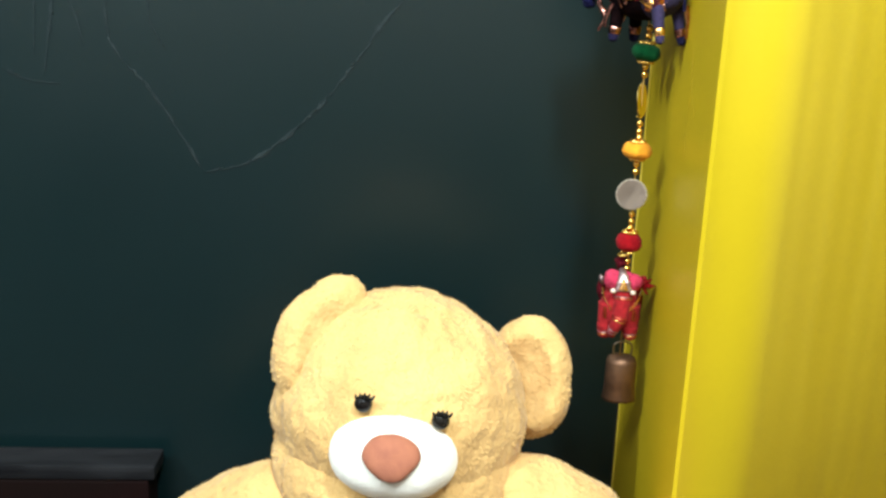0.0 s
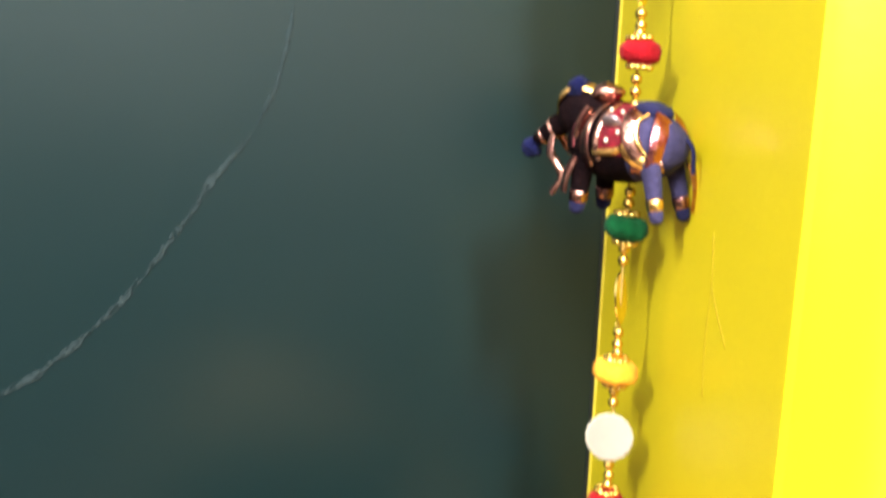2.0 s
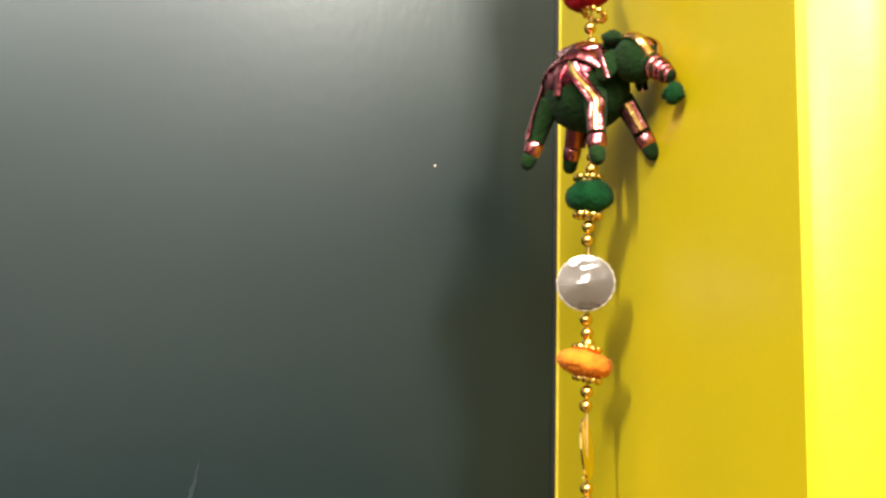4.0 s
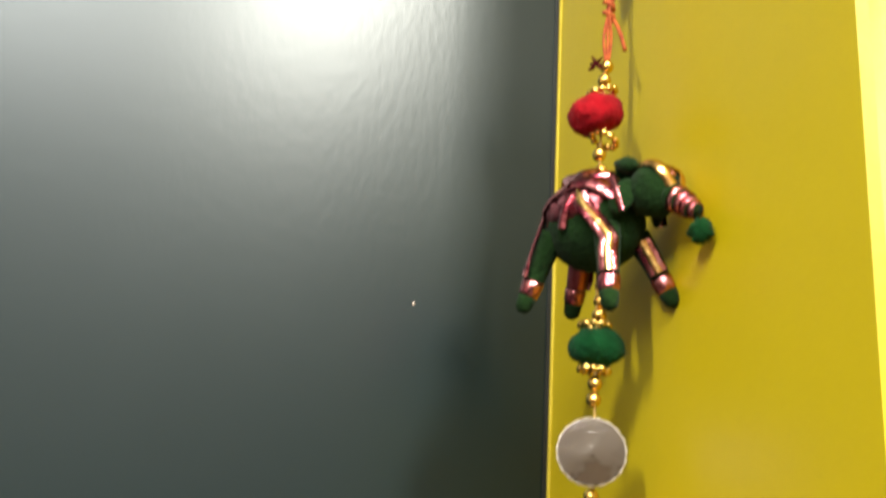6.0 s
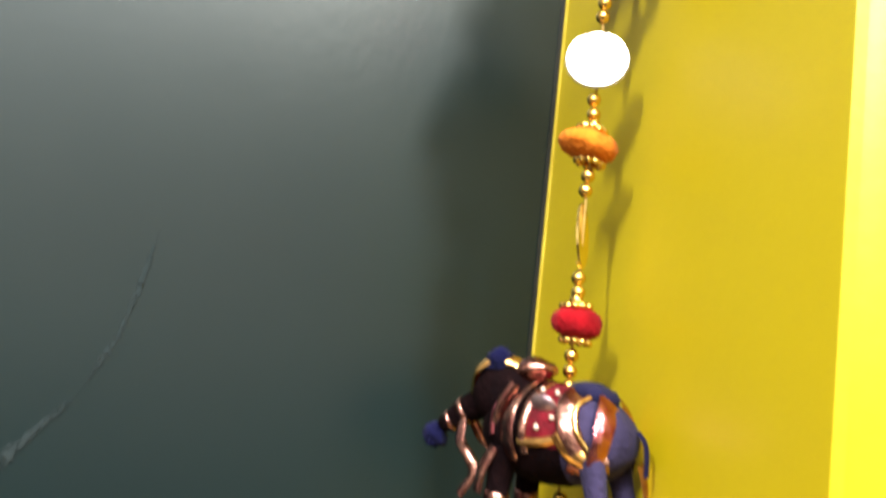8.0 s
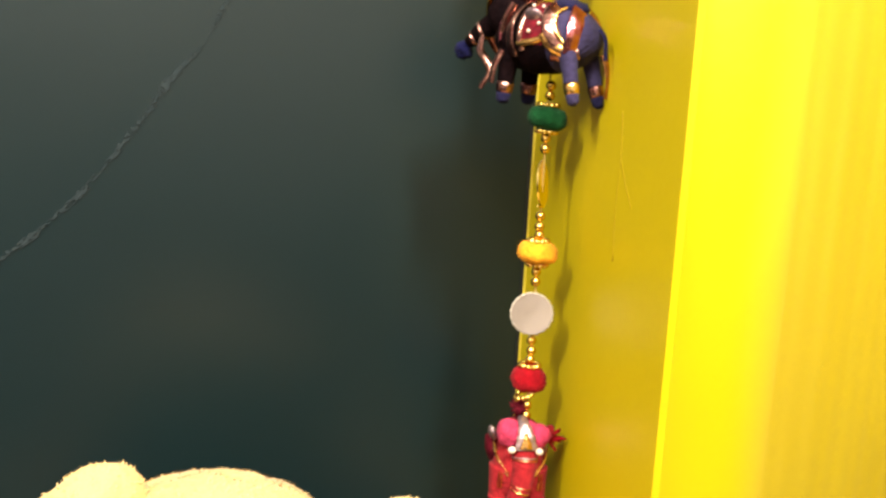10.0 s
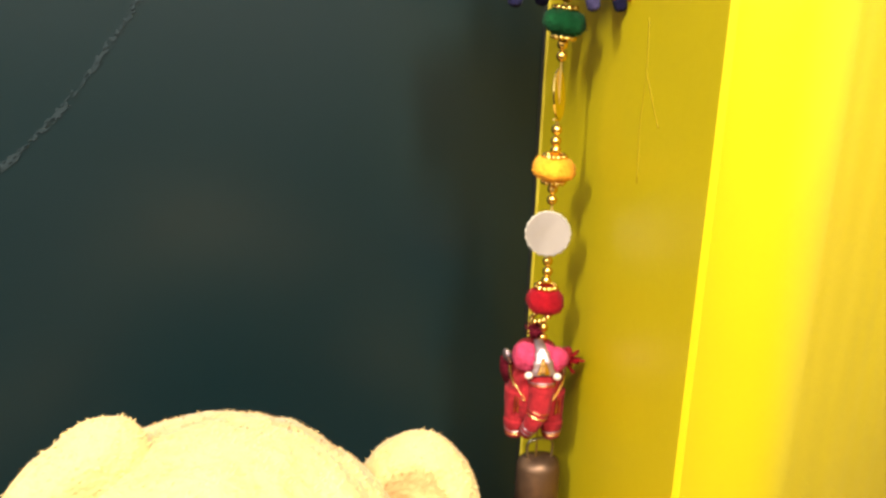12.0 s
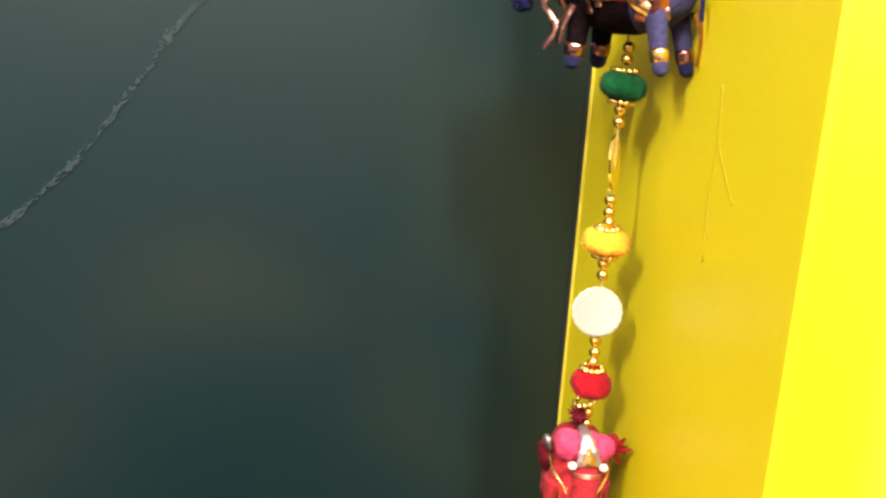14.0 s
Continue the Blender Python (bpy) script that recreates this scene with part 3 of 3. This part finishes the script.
def green_elephant():
    bm = bmesh.new()
    dice = random.Random(21)
    radii = (0.0262, 0.0198, 0.0222)
    ellipsoid(bm, (0, 0, 0.001), (radii[2], radii[1], radii[0]), (0, 90, 0), 0, 40, 28, 0.0010, 90)
    P = lambda around, along: on_body(radii, 0.0022, around, along)
    # bunched maroon ribbon over the back
    ellipsoid(bm, (-0.001, 0, 0.0066), (0.0245, 0.0212, 0.0176), (0, -6, 0), 7, 44, 32, 0.0020, 210)
    feet = {(1, 1): (0.0330, 0.0215, -0.0360), (1, -1): (0.0270, -0.0165, -0.0440), (-1, -1): (-0.0290, -0.0165, -0.0420), (-1, 1): (-0.0275, 0.0165, -0.0395)}
    for (fore, s), foot in feet.items():
        hip = Vector((0.0165 * fore, 0.0105 * s, -0.004))
        foot = Vector(foot)
        leg(bm, hip, foot, 0.0066, 1, 7 if (fore, s) == (-1, 1) else 0, 0)
        out = Vector((0.66, -0.75, 0.0)) if fore > 0 else Vector((-0.25, 0.95 * s, 0.0))
        down = [hip.lerp(foot, u) + out * (0.0078 - 0.0034 * u) for u in (0.12, 0.34, 0.56)]
        # foil straps: a star on each flank whose rays run down the legs
        if fore > 0:
            strap(bm, ([P(54 * s, 0.16), P(74 * s, 0.34)] if s < 0 else []) + down, 0.0086, 1, hip.lerp(foot, 0.2))
            strap(bm, ([P(60 * s, 0.20), P(78 * s, 0.37)] if s < 0 else []) + [q + out * 0.0006 for q in down], 0.0040, 6, hip.lerp(foot, 0.2), lift=0.0009)
        else:
            strap(bm, [P(52 * s, 0.10), P(54 * s, -0.25), P(62 * s, -0.60), P(80 * s, -0.80)] + down[1:], 0.0084, 1, (-0.006, 0, -0.006), lift=0.0012)
    for s in (-1, 1):
        strap(bm, [P(54 * s, 0.10), P(52 * s, 0.45), P(58 * s, 0.80), P(70 * s, 0.92)], 0.0084, 1, (0, 0, 0), lift=0.0036)
        strap(bm, [P(54 * s, 0.16), P(34 * s, 0.12), P(12 * s, 0.04), P(-6 * s, 0.0)], 0.0088, 1, (0, 0, 0), lift=0.0032)
        strap(bm, [P(54 * s, 0.10), P(36 * s, -0.18), P(18 * s, -0.46), P(4 * s, -0.62)], 0.0084, 1, (0, 0, 0), lift=0.0032)
        strap(bm, [P(54 * s, 0.20), P(36 * s, 0.40), P(16 * s, 0.52)], 0.0056, 1, (0, 0, 0), lift=0.0032)
        strap(bm, [P(56 * s, 0.10), P(80 * s, 0.02), P(104 * s, -0.06)], 0.0046, 7, (0, 0, 0))
        strap(bm, [P(22 * s, -0.70), P(60 * s, -0.86), P(100 * s, -0.86), P(140 * s, -0.72)], 0.0070, 7, (0, 0, 0))
        for x, a in ((0.14, 54), (-0.10, 40), (-0.35, 58), (0.34, 36)):
            ellipsoid(bm, on_body(radii, 0.0030, a * s, x), (0.0012, 0.0012, 0.0012), mat=5, seg=8, rings=6)
    head_and_trunk(bm, (0.0345, 0.0130), (0.0125, 0.0118, 0.0122), 22, (0.0590, 0, 0.0006), (0.0605, 0, -0.0085), (0.0175, 0, 0.0262), dice, (3, 6, 9, 14), (-34, 0, 34), 0.0056)
    for s in (-1, 1):
        ellipsoid(bm, (0.022, 0.005 * s, 0.0262), (0.0092, 0.0055, 0.0038), (0, 14, 20 * s), 4, 16, 12, 0.0010, 200)
    strap(bm, [(-0.027, 0, 0.006), (-0.033, 0.001, 0.001), (-0.035, 0.001, -0.010)], 0.0030, 1, (0, 0, 0))
    hang(bm, [BODY_GREEN, RIBBON_PINK, BODY_GREEN, GREEN_POM, BODY_GREEN, PEARL, FOIL_GOLD, RIBBON_DARK], "green cloth elephant wrapped in shiny pink ribbon", (-0.029, -0.132, 1.5535), -64, 0.88, 4)


def violet_elephant():
    bm = bmesh.new()
    dice = random.Random(22)
    radii = (0.0330, 0.0200, 0.0195)
    made, faces = ellipsoid(bm, (0, 0, 0.001), (radii[2], radii[1], radii[0]), (0, 90, 0), 0, 56, 48, 0.0008, 90)
    for f in faces:
        c = f.calc_center_median()
        if c.x > -0.010:
            f.material_index = 7 if c.z > -0.004 and c.x < 0.007 else 4
    P = lambda around, along: on_body(radii, 0.0006, around, along)
    for s in (-1, 1):
        # foil outlines round the violet patch on each haunch
        strap(bm, [P(10 * s, -0.36), P(44 * s, -0.33), P(76 * s, -0.40), P(104 * s, -0.55)], 0.0092, 1, (0, 0, 0))
        strap(bm, [P(22 * s, -0.50), P(50 * s, -0.42), P(78 * s, -0.48), P(102 * s, -0.62)], 0.0022, 6, (0, 0, 0), lift=0.0010)
        strap(bm, [P(14 * s, -0.70), P(50 * s, -0.78), P(90 * s, -0.80), P(128 * s, -0.72)], 0.0125, 10, (0, 0, 0))
        strap(bm, [P(84 * s, -0.30), P(104 * s, -0.44), P(120 * s, -0.62)], 0.0066, 6, (0, 0, 0), lift=0.0010)
        strap(bm, [P(120 * s, -0.40), P(128 * s, -0.62), P(134 * s, -0.80)], 0.0070, 1, (0, 0, 0))
        # beaded ribbon on the dark red saddle
        strap(bm, [P(8 * s, 0.12), P(46 * s, 0.16), P(84 * s, 0.18), P(112 * s, 0.14)], 0.0046, 1, (0, 0, 0))
        strap(bm, [P(92 * s, -0.30), P(98 * s, -0.06), P(100 * s, 0.20)], 0.0036, 6, (0, 0, 0))
        ellipsoid(bm, P(56 * s, -0.04), (0.0056, 0.0020, 0.0046), (-32 * s, 0, 0), 8, 16, 10)
        for a, b in ((38, -0.14), (70, -0.20), (82, -0.04), (36, 0.06)):
            ellipsoid(bm, on_body(radii, 0.0014, a * s, b), (0.0011, 0.0011, 0.0011), mat=5, seg=8, rings=6)
    for s in (-1, 1):
        strap(bm, [P(4 * s, 0.32), P(34 * s, 0.36), P(64 * s, 0.42), P(96 * s, 0.40), P(124 * s, 0.34)], 0.0115, 1, (0, 0, 0))
        strap(bm, [P(20 * s, 0.62), P(60 * s, 0.68), P(100 * s, 0.64)], 0.0060, 9, (0, 0, 0))
    # low folded cloth on the back
    ellipsoid(bm, (-0.014, 0, 0.0180), (0.0110, 0.0095, 0.0042), (0, -12, 0), 2, 20, 12, 0.0012, 200)
    leg(bm, (-0.0200, 0.0110, -0.006), (-0.0275, 0.0125, -0.0345), 0.0054, 6, 0, 0)
    leg(bm, (-0.0200, -0.0110, -0.006), (-0.0285, -0.0125, -0.0355), 0.0054, 1, 0, 2)
    for s in (1, -1):
        leg(bm, (0.0170, 0.0105 * s, -0.006), (0.0195, 0.0125 * s, -0.0355), 0.0064, 1, 4, 2)
        strap(bm, [(0.019, 0.0165 * s, -0.006), (0.0225, 0.0180 * s, -0.015), (0.0240, 0.0180 * s, -0.024)], 0.0055, 1, (0.019, 0.011 * s, -0.015))
    strap(bm, [(-0.026, -0.0170, -0.006), (-0.0290, -0.0190, -0.018), (-0.0290, -0.0180, -0.030)], 0.0085, 1, (-0.022, -0.010, -0.018))
    strap(bm, [(-0.031, -0.0100, -0.006), (-0.0335, -0.0120, -0.018), (-0.0330, -0.0125, -0.030)], 0.0085, 1, (-0.022, -0.010, -0.018))
    head_and_trunk(bm, (0.0255, 0.0150), (0.0138, 0.0128, 0.0138), 20, (0.0560, 0, -0.0010), (0.0590, 0, -0.0060), (0.0265, 0.006, 0.0275), dice, (5, 11), (34, 10), 0.0070)
    ellipsoid(bm, (0.0150, 0, 0.0250), (0.0110, 0.0085, 0.0050), (0, 10, 0), 1, 20, 12, 0.0012, 200)
    # loose ribbon ends hanging below the trunk
    for s, drop in ((1, -0.027), (-1, -0.021)):
        strap(bm, [(0.043, 0.004 * s, 0.002), (0.040, 0.009 * s, -0.006), (0.034, 0.011 * s, -0.011), (0.031, 0.011 * s, -0.018), (0.036, 0.012 * s, drop)], 0.0046, 1, (0.03, 0, -0.03))
    strap(bm, [(-0.033, 0, 0.006), (-0.037, 0.001, 0.001), (-0.038, 0.001, -0.010)], 0.0026, 2, (0, 0, 0))
    hang(bm, [BODY_BLUE, RIBBON_COPPER, NAVY_FELT, BLUE_POM, DARK_CLOTH, PEARL, FOIL_GOLD, SADDLE_RED, GREY_FOIL, RIBBON_DARK, RIBBON_PINK], "violet-blue cloth elephant wrapped in copper ribbon", (-0.032, -0.135, 1.299), 131, 1.04, 0)


def crimson_elephant():
    bm = bmesh.new()
    ellipsoid(bm, (-0.006, 0, 0.001), (0.0195, 0.0180, 0.0250), (0, 90, 0), 0, 40, 28, 0.0012, 90)
    ellipsoid(bm, (0.0130, -0.001, -0.009), (0.0140, 0.0176, 0.0225), (0, 4, 0), 0, 36, 26, 0.0014, 110)
    # pink head of two lobes, the one behind the plate narrower
    ellipsoid(bm, (0.0172, -0.0088, 0.0188), (0.0088, 0.0086, 0.0100), (26, 12, 8), 4, 28, 20, 0.0012, 110)
    ellipsoid(bm, (0.0175, 0.0108, 0.0170), (0.0088, 0.0072, 0.0088), (-24, 12, -8), 4, 28, 20, 0.0012, 110)
    ellipsoid(bm, (0.0172, 0.001, 0.0186), (0.0098, 0.0125, 0.0090), (0, 10, 0), 4, 20, 14)
    # crumpled foil ear and dark cloth behind the head
    ellipsoid(bm, (0.0080, -0.0195, 0.0150), (0.0045, 0.0030, 0.0055), (20, 0, 14), 8, 20, 14, 0.0012, 200)
    ellipsoid(bm, (-0.0020, -0.0190, 0.0010), (0.0085, 0.0052, 0.0095), (12, 0, 0), 3, 20, 14, 0.0014, 160)
    ellipsoid(bm, (0.0080, 0.0180, 0.0170), (0.0055, 0.0040, 0.0060), (-20, 0, -14), 0, 20, 14, 0.0014, 200)
    # brow plate: foil over the crown that widens to a gold heart between two pearls
    strap(bm, [(0.0150, -0.001, 0.0285), (0.0235, 0.0, 0.0270), (0.0285, 0.0015, 0.0205), (0.0305, 0.002, 0.0120)], (0.0060, 0.0072, 0.0095, 0.0125, 0.0148), 8, (0.004, 0.001, 0.006), lift=0.0014)
    strap(bm, [(0.0278, 0.0012, 0.0225), (0.0295, 0.0018, 0.0175), (0.0306, 0.002, 0.0130)], (0.0030, 0.0050, 0.0068, 0.0082), 6, (0.004, 0.001, 0.006), lift=0.0026)
    for y in (-0.0072, 0.0108):
        ellipsoid(bm, (0.0305, y, 0.0115), (0.0024, 0.0027, 0.0024), mat=5, seg=14, rings=10)
    # face and trunk in one, curling to one side between the front legs
    line = smooth_path([(0.0225, 0.002, 0.009), (0.0255, 0.0018, -0.002), (0.0280, 0.0005, -0.014), (0.0275, -0.0025, -0.023), (0.0250, -0.0052, -0.030), (0.0225, -0.0052, -0.034)], 7)
    n = len(line)
    tube(bm, line, [0.0092 - 0.0056 * k / (n - 1) for k in range(n)], 0, 18)
    for k, mat in ((3, 8), (4, 1), (14, 1), (16, 6), (24, 8), (27, 8)):
        d = (line[k + 1] - line[k - 1]).normalized() * 0.0005
        tube(bm, [line[k] - d, line[k] + d], 0.0094 - 0.0056 * k / (n - 1), mat, 18)
    for s in (-1, 1):
        hip, foot = Vector((0.0130, 0.0095 * s - 0.001, -0.006)), Vector((0.0150, 0.0125 * s - 0.001, -0.0400))
        leg(bm, hip, foot, 0.0104, 0, 0, 0)
        leg(bm, (-0.0150, 0.0110 * s, -0.006), (-0.0180, 0.0125 * s, -0.0385), 0.0090, 0, 0, 3)
        ring = [2 * math.pi * k / 24 for k in range(25)]
        for u, r, mat in ((0.80, 0.0066, 8), (0.86, 0.0063, 6)):
            q = hip.lerp(foot, u)
            tube(bm, [q + Vector((r * math.cos(a), r * math.sin(a), 0.0004 * math.sin(3 * a))) for a in ring], 0.0005, mat, 6, False)
        # pairs of fine gilt lines across the shoulder and down the leg
        for k in range(2):
            w = 0.0021 * k
            strap(bm, [(0.0075, 0.0182 * s, 0.0075 - w), (0.0170, 0.0158 * s, 0.0020 - w), (0.0235, 0.0112 * s, -0.0035 - w), (0.0268, 0.0080 * s, -0.0060 - w)], 0.0008, 6, (0.008, 0, -0.004), lift=0.0003)
            strap(bm, [(0.0235, (0.0118 + w) * s, -0.0065), (0.0240, (0.0122 + w) * s, -0.0120), (0.0228, (0.0120 + w) * s, -0.0180)], 0.0009, 1 if k else 6, (0.012, 0.008 * s, -0.012), lift=0.0006)
    strap(bm, [(-0.020, 0, 0.018), (-0.004, 0, 0.0205), (0.008, 0, 0.0235)], 0.0050, 1, (0, 0, 0))
    hang(bm, [BODY_RED, RIBBON_RED, BODY_RED, MAROON, PINK_FELT, PEARL, FOIL_GOLD, SADDLE_RED, GREY_FOIL], "crimson cloth elephant with pink head and gilt lines", (-0.028, -0.122, 1.046), -101, 0.92, 0)


green_elephant()
violet_elephant()
crimson_elephant()


def cords():
    bm = bmesh.new()
    for dx, dy, ph in ((-0.0016, 0, 0), (0.0003, 0.001, 2), (0.0020, -0.001, 4)):
        tube(bm, smooth_path([(0.008 + dx, 0.006 + dy, 0.001), (0.0065 + dx * 0.6, 0.003, -0.014), (0.0045, dy, -0.031), (0.004 + dx, 0, -0.045), (0.004, 0, -0.062)], 8), 0.0007, seg=8)
    part("thread", bm, THREAD, toran, "twisted orange hanging thread")
    bm = bmesh.new()
    line = [(0.0050 + 0.0024 * math.cos(k * 1.3), 0.0016 * math.sin(k * 1.3), -0.024 - 0.0011 * k) for k in range(12)]
    tube(bm, line, 0.0012, seg=8)
    tube(bm, smooth_path([(0.006, 0, -0.033), (0.009, -0.002, -0.041), (0.0115, -0.003, -0.051)], 5), 0.0010, seg=8)
    part("knot", bm, THREAD, toran, "orange knot with a loose end")
    bm = bmesh.new()
    dice = random.Random(3)
    for k in range(26):
        d = Vector((dice.gauss(-0.3, 0.7), dice.gauss(0, 0.8), dice.gauss(0, 0.8))).normalized()
        tube(bm, [(-0.001, 0, -0.058), Vector((-0.001, 0, -0.058)) + d * dice.uniform(0.002, 0.0048)], [0.0008, 0.0003], seg=5)
    part("tassel", bm, MAROON, toran, "small maroon wool tassel")
    bm = bmesh.new()
    for k in range(90):
        d = Vector((dice.gauss(-0.5, 0.6), dice.gauss(0, 0.7), dice.gauss(0.2, 0.8))).normalized()
        tube(bm, [(-0.004, 0, -0.614), Vector((-0.004, 0, -0.614)) + d * dice.uniform(0.003, 0.008)], [0.0011, 0.0004], seg=5)
    part("tassel", bm, MAROON, toran, "small maroon wool tassel")
    bm = bmesh.new()
    for k in range(40):
        d = Vector((dice.gauss(1.0, 0.35), dice.gauss(-0.2, 0.4), dice.gauss(0.0, 0.35))).normalized()
        tube(bm, [(0.013, -0.004, -0.632), Vector((0.013, -0.004, -0.632)) + d * dice.uniform(0.004, 0.013)], [0.0013, 0.0004], seg=5)
    part("tassel", bm, RED_FELT, toran, "small red wool tassel")
    # core thread through all the beads
    bm = bmesh.new()
    tube(bm, [(0.003, 0, -0.058), (0.001, 0, -0.11), (0, 0, -0.30), (0, 0, -0.50), (0.001, 0, -0.70)], 0.0006, seg=6)
    part("thread", bm, CORD_GOLD, toran, "thin thread through the beads")


cords()


def bell():
    bm = bmesh.new()
    profile = [(0.0040, 0.0005), (0.0095, -0.0005), (0.0128, -0.0030), (0.0140, -0.0070), (0.0142, -0.030), (0.0150, -0.0455), (0.0155, -0.0485), (0.0140, -0.0488), (0.0132, -0.030), (0.0128, -0.008), (0.0060, -0.003)]
    rings = []
    for r, z in profile:
        rings.append([bm.verts.new((r * math.cos(a) * 0.97, r * 0.88 * math.sin(a), 0.84 * z + 0.0004 * math.sin(3 * a))) for a in (2 * math.pi * k / 28 for k in range(28))])
    for a, b in zip(rings, rings[1:]):
        for k in range(28):
            bm.faces.new((a[k], b[k], b[(k + 1) % 28], a[(k + 1) % 28]))
    bm.faces.new(rings[0])
    body = part("bell", bm, COPPER, toran, "worn copper cylinder bell")
    body.matrix_basis = pose(0.003, 0, 0.9910 - TOP, 0, 0, 0)
    bm = bmesh.new()
    tube(bm, smooth_path([(-0.0075, 0, -0.001), (-0.0078, 0, 0.009), (-0.003, 0, 0.0125), (0.004, 0, 0.0125), (0.0082, 0, 0.009), (0.0078, 0, -0.001)], 6), 0.0010, seg=8)
    part("loop", bm, STEEL, body, "wire loop")
    bm = bmesh.new()
    tube(bm, [(0, 0, -0.004), (0, 0, -0.031)], 0.0008, seg=6)
    ellipsoid(bm, (0, 0, -0.034), (0.0035, 0.0035, 0.0035), seg=12, rings=8)
    part("clapper", bm, STEEL, body)


bell()


def wall_hook():
    """A leaf-shaped plate on the yellow wall with one prong curving out of it."""
    root = tagged(empty("wall_hook", 0.0, -0.106, 1.715), "dull metal leaf-shaped hook fixed to the yellow wall", "hook")
    bm = bmesh.new()
    ellipsoid(bm, (-0.0022, 0, 0.0), (0.0022, 0.0078, 0.0225), (0, 0, 0), 0, 28, 20)
    part("plate", bm, STEEL, root)
    bm = bmesh.new()
    line = smooth_path([(-0.002, -0.001, -0.019), (-0.009, -0.005, -0.0265), (-0.0165, -0.010, -0.0255), (-0.0215, -0.0125, -0.016), (-0.0255, -0.0135, -0.002)], 7)
    n = len(line)
    tube(bm, line, [0.0022 + 0.0014 * math.sin(math.pi * min(1, k / (n - 1)) * 0.9) for k in range(n)], seg=12)
    ellipsoid(bm, line[-1], (0.0026, 0.0026, 0.0034), seg=12, rings=8)
    part("prong", bm, STEEL, root, "bright curved prong")


wall_hook()
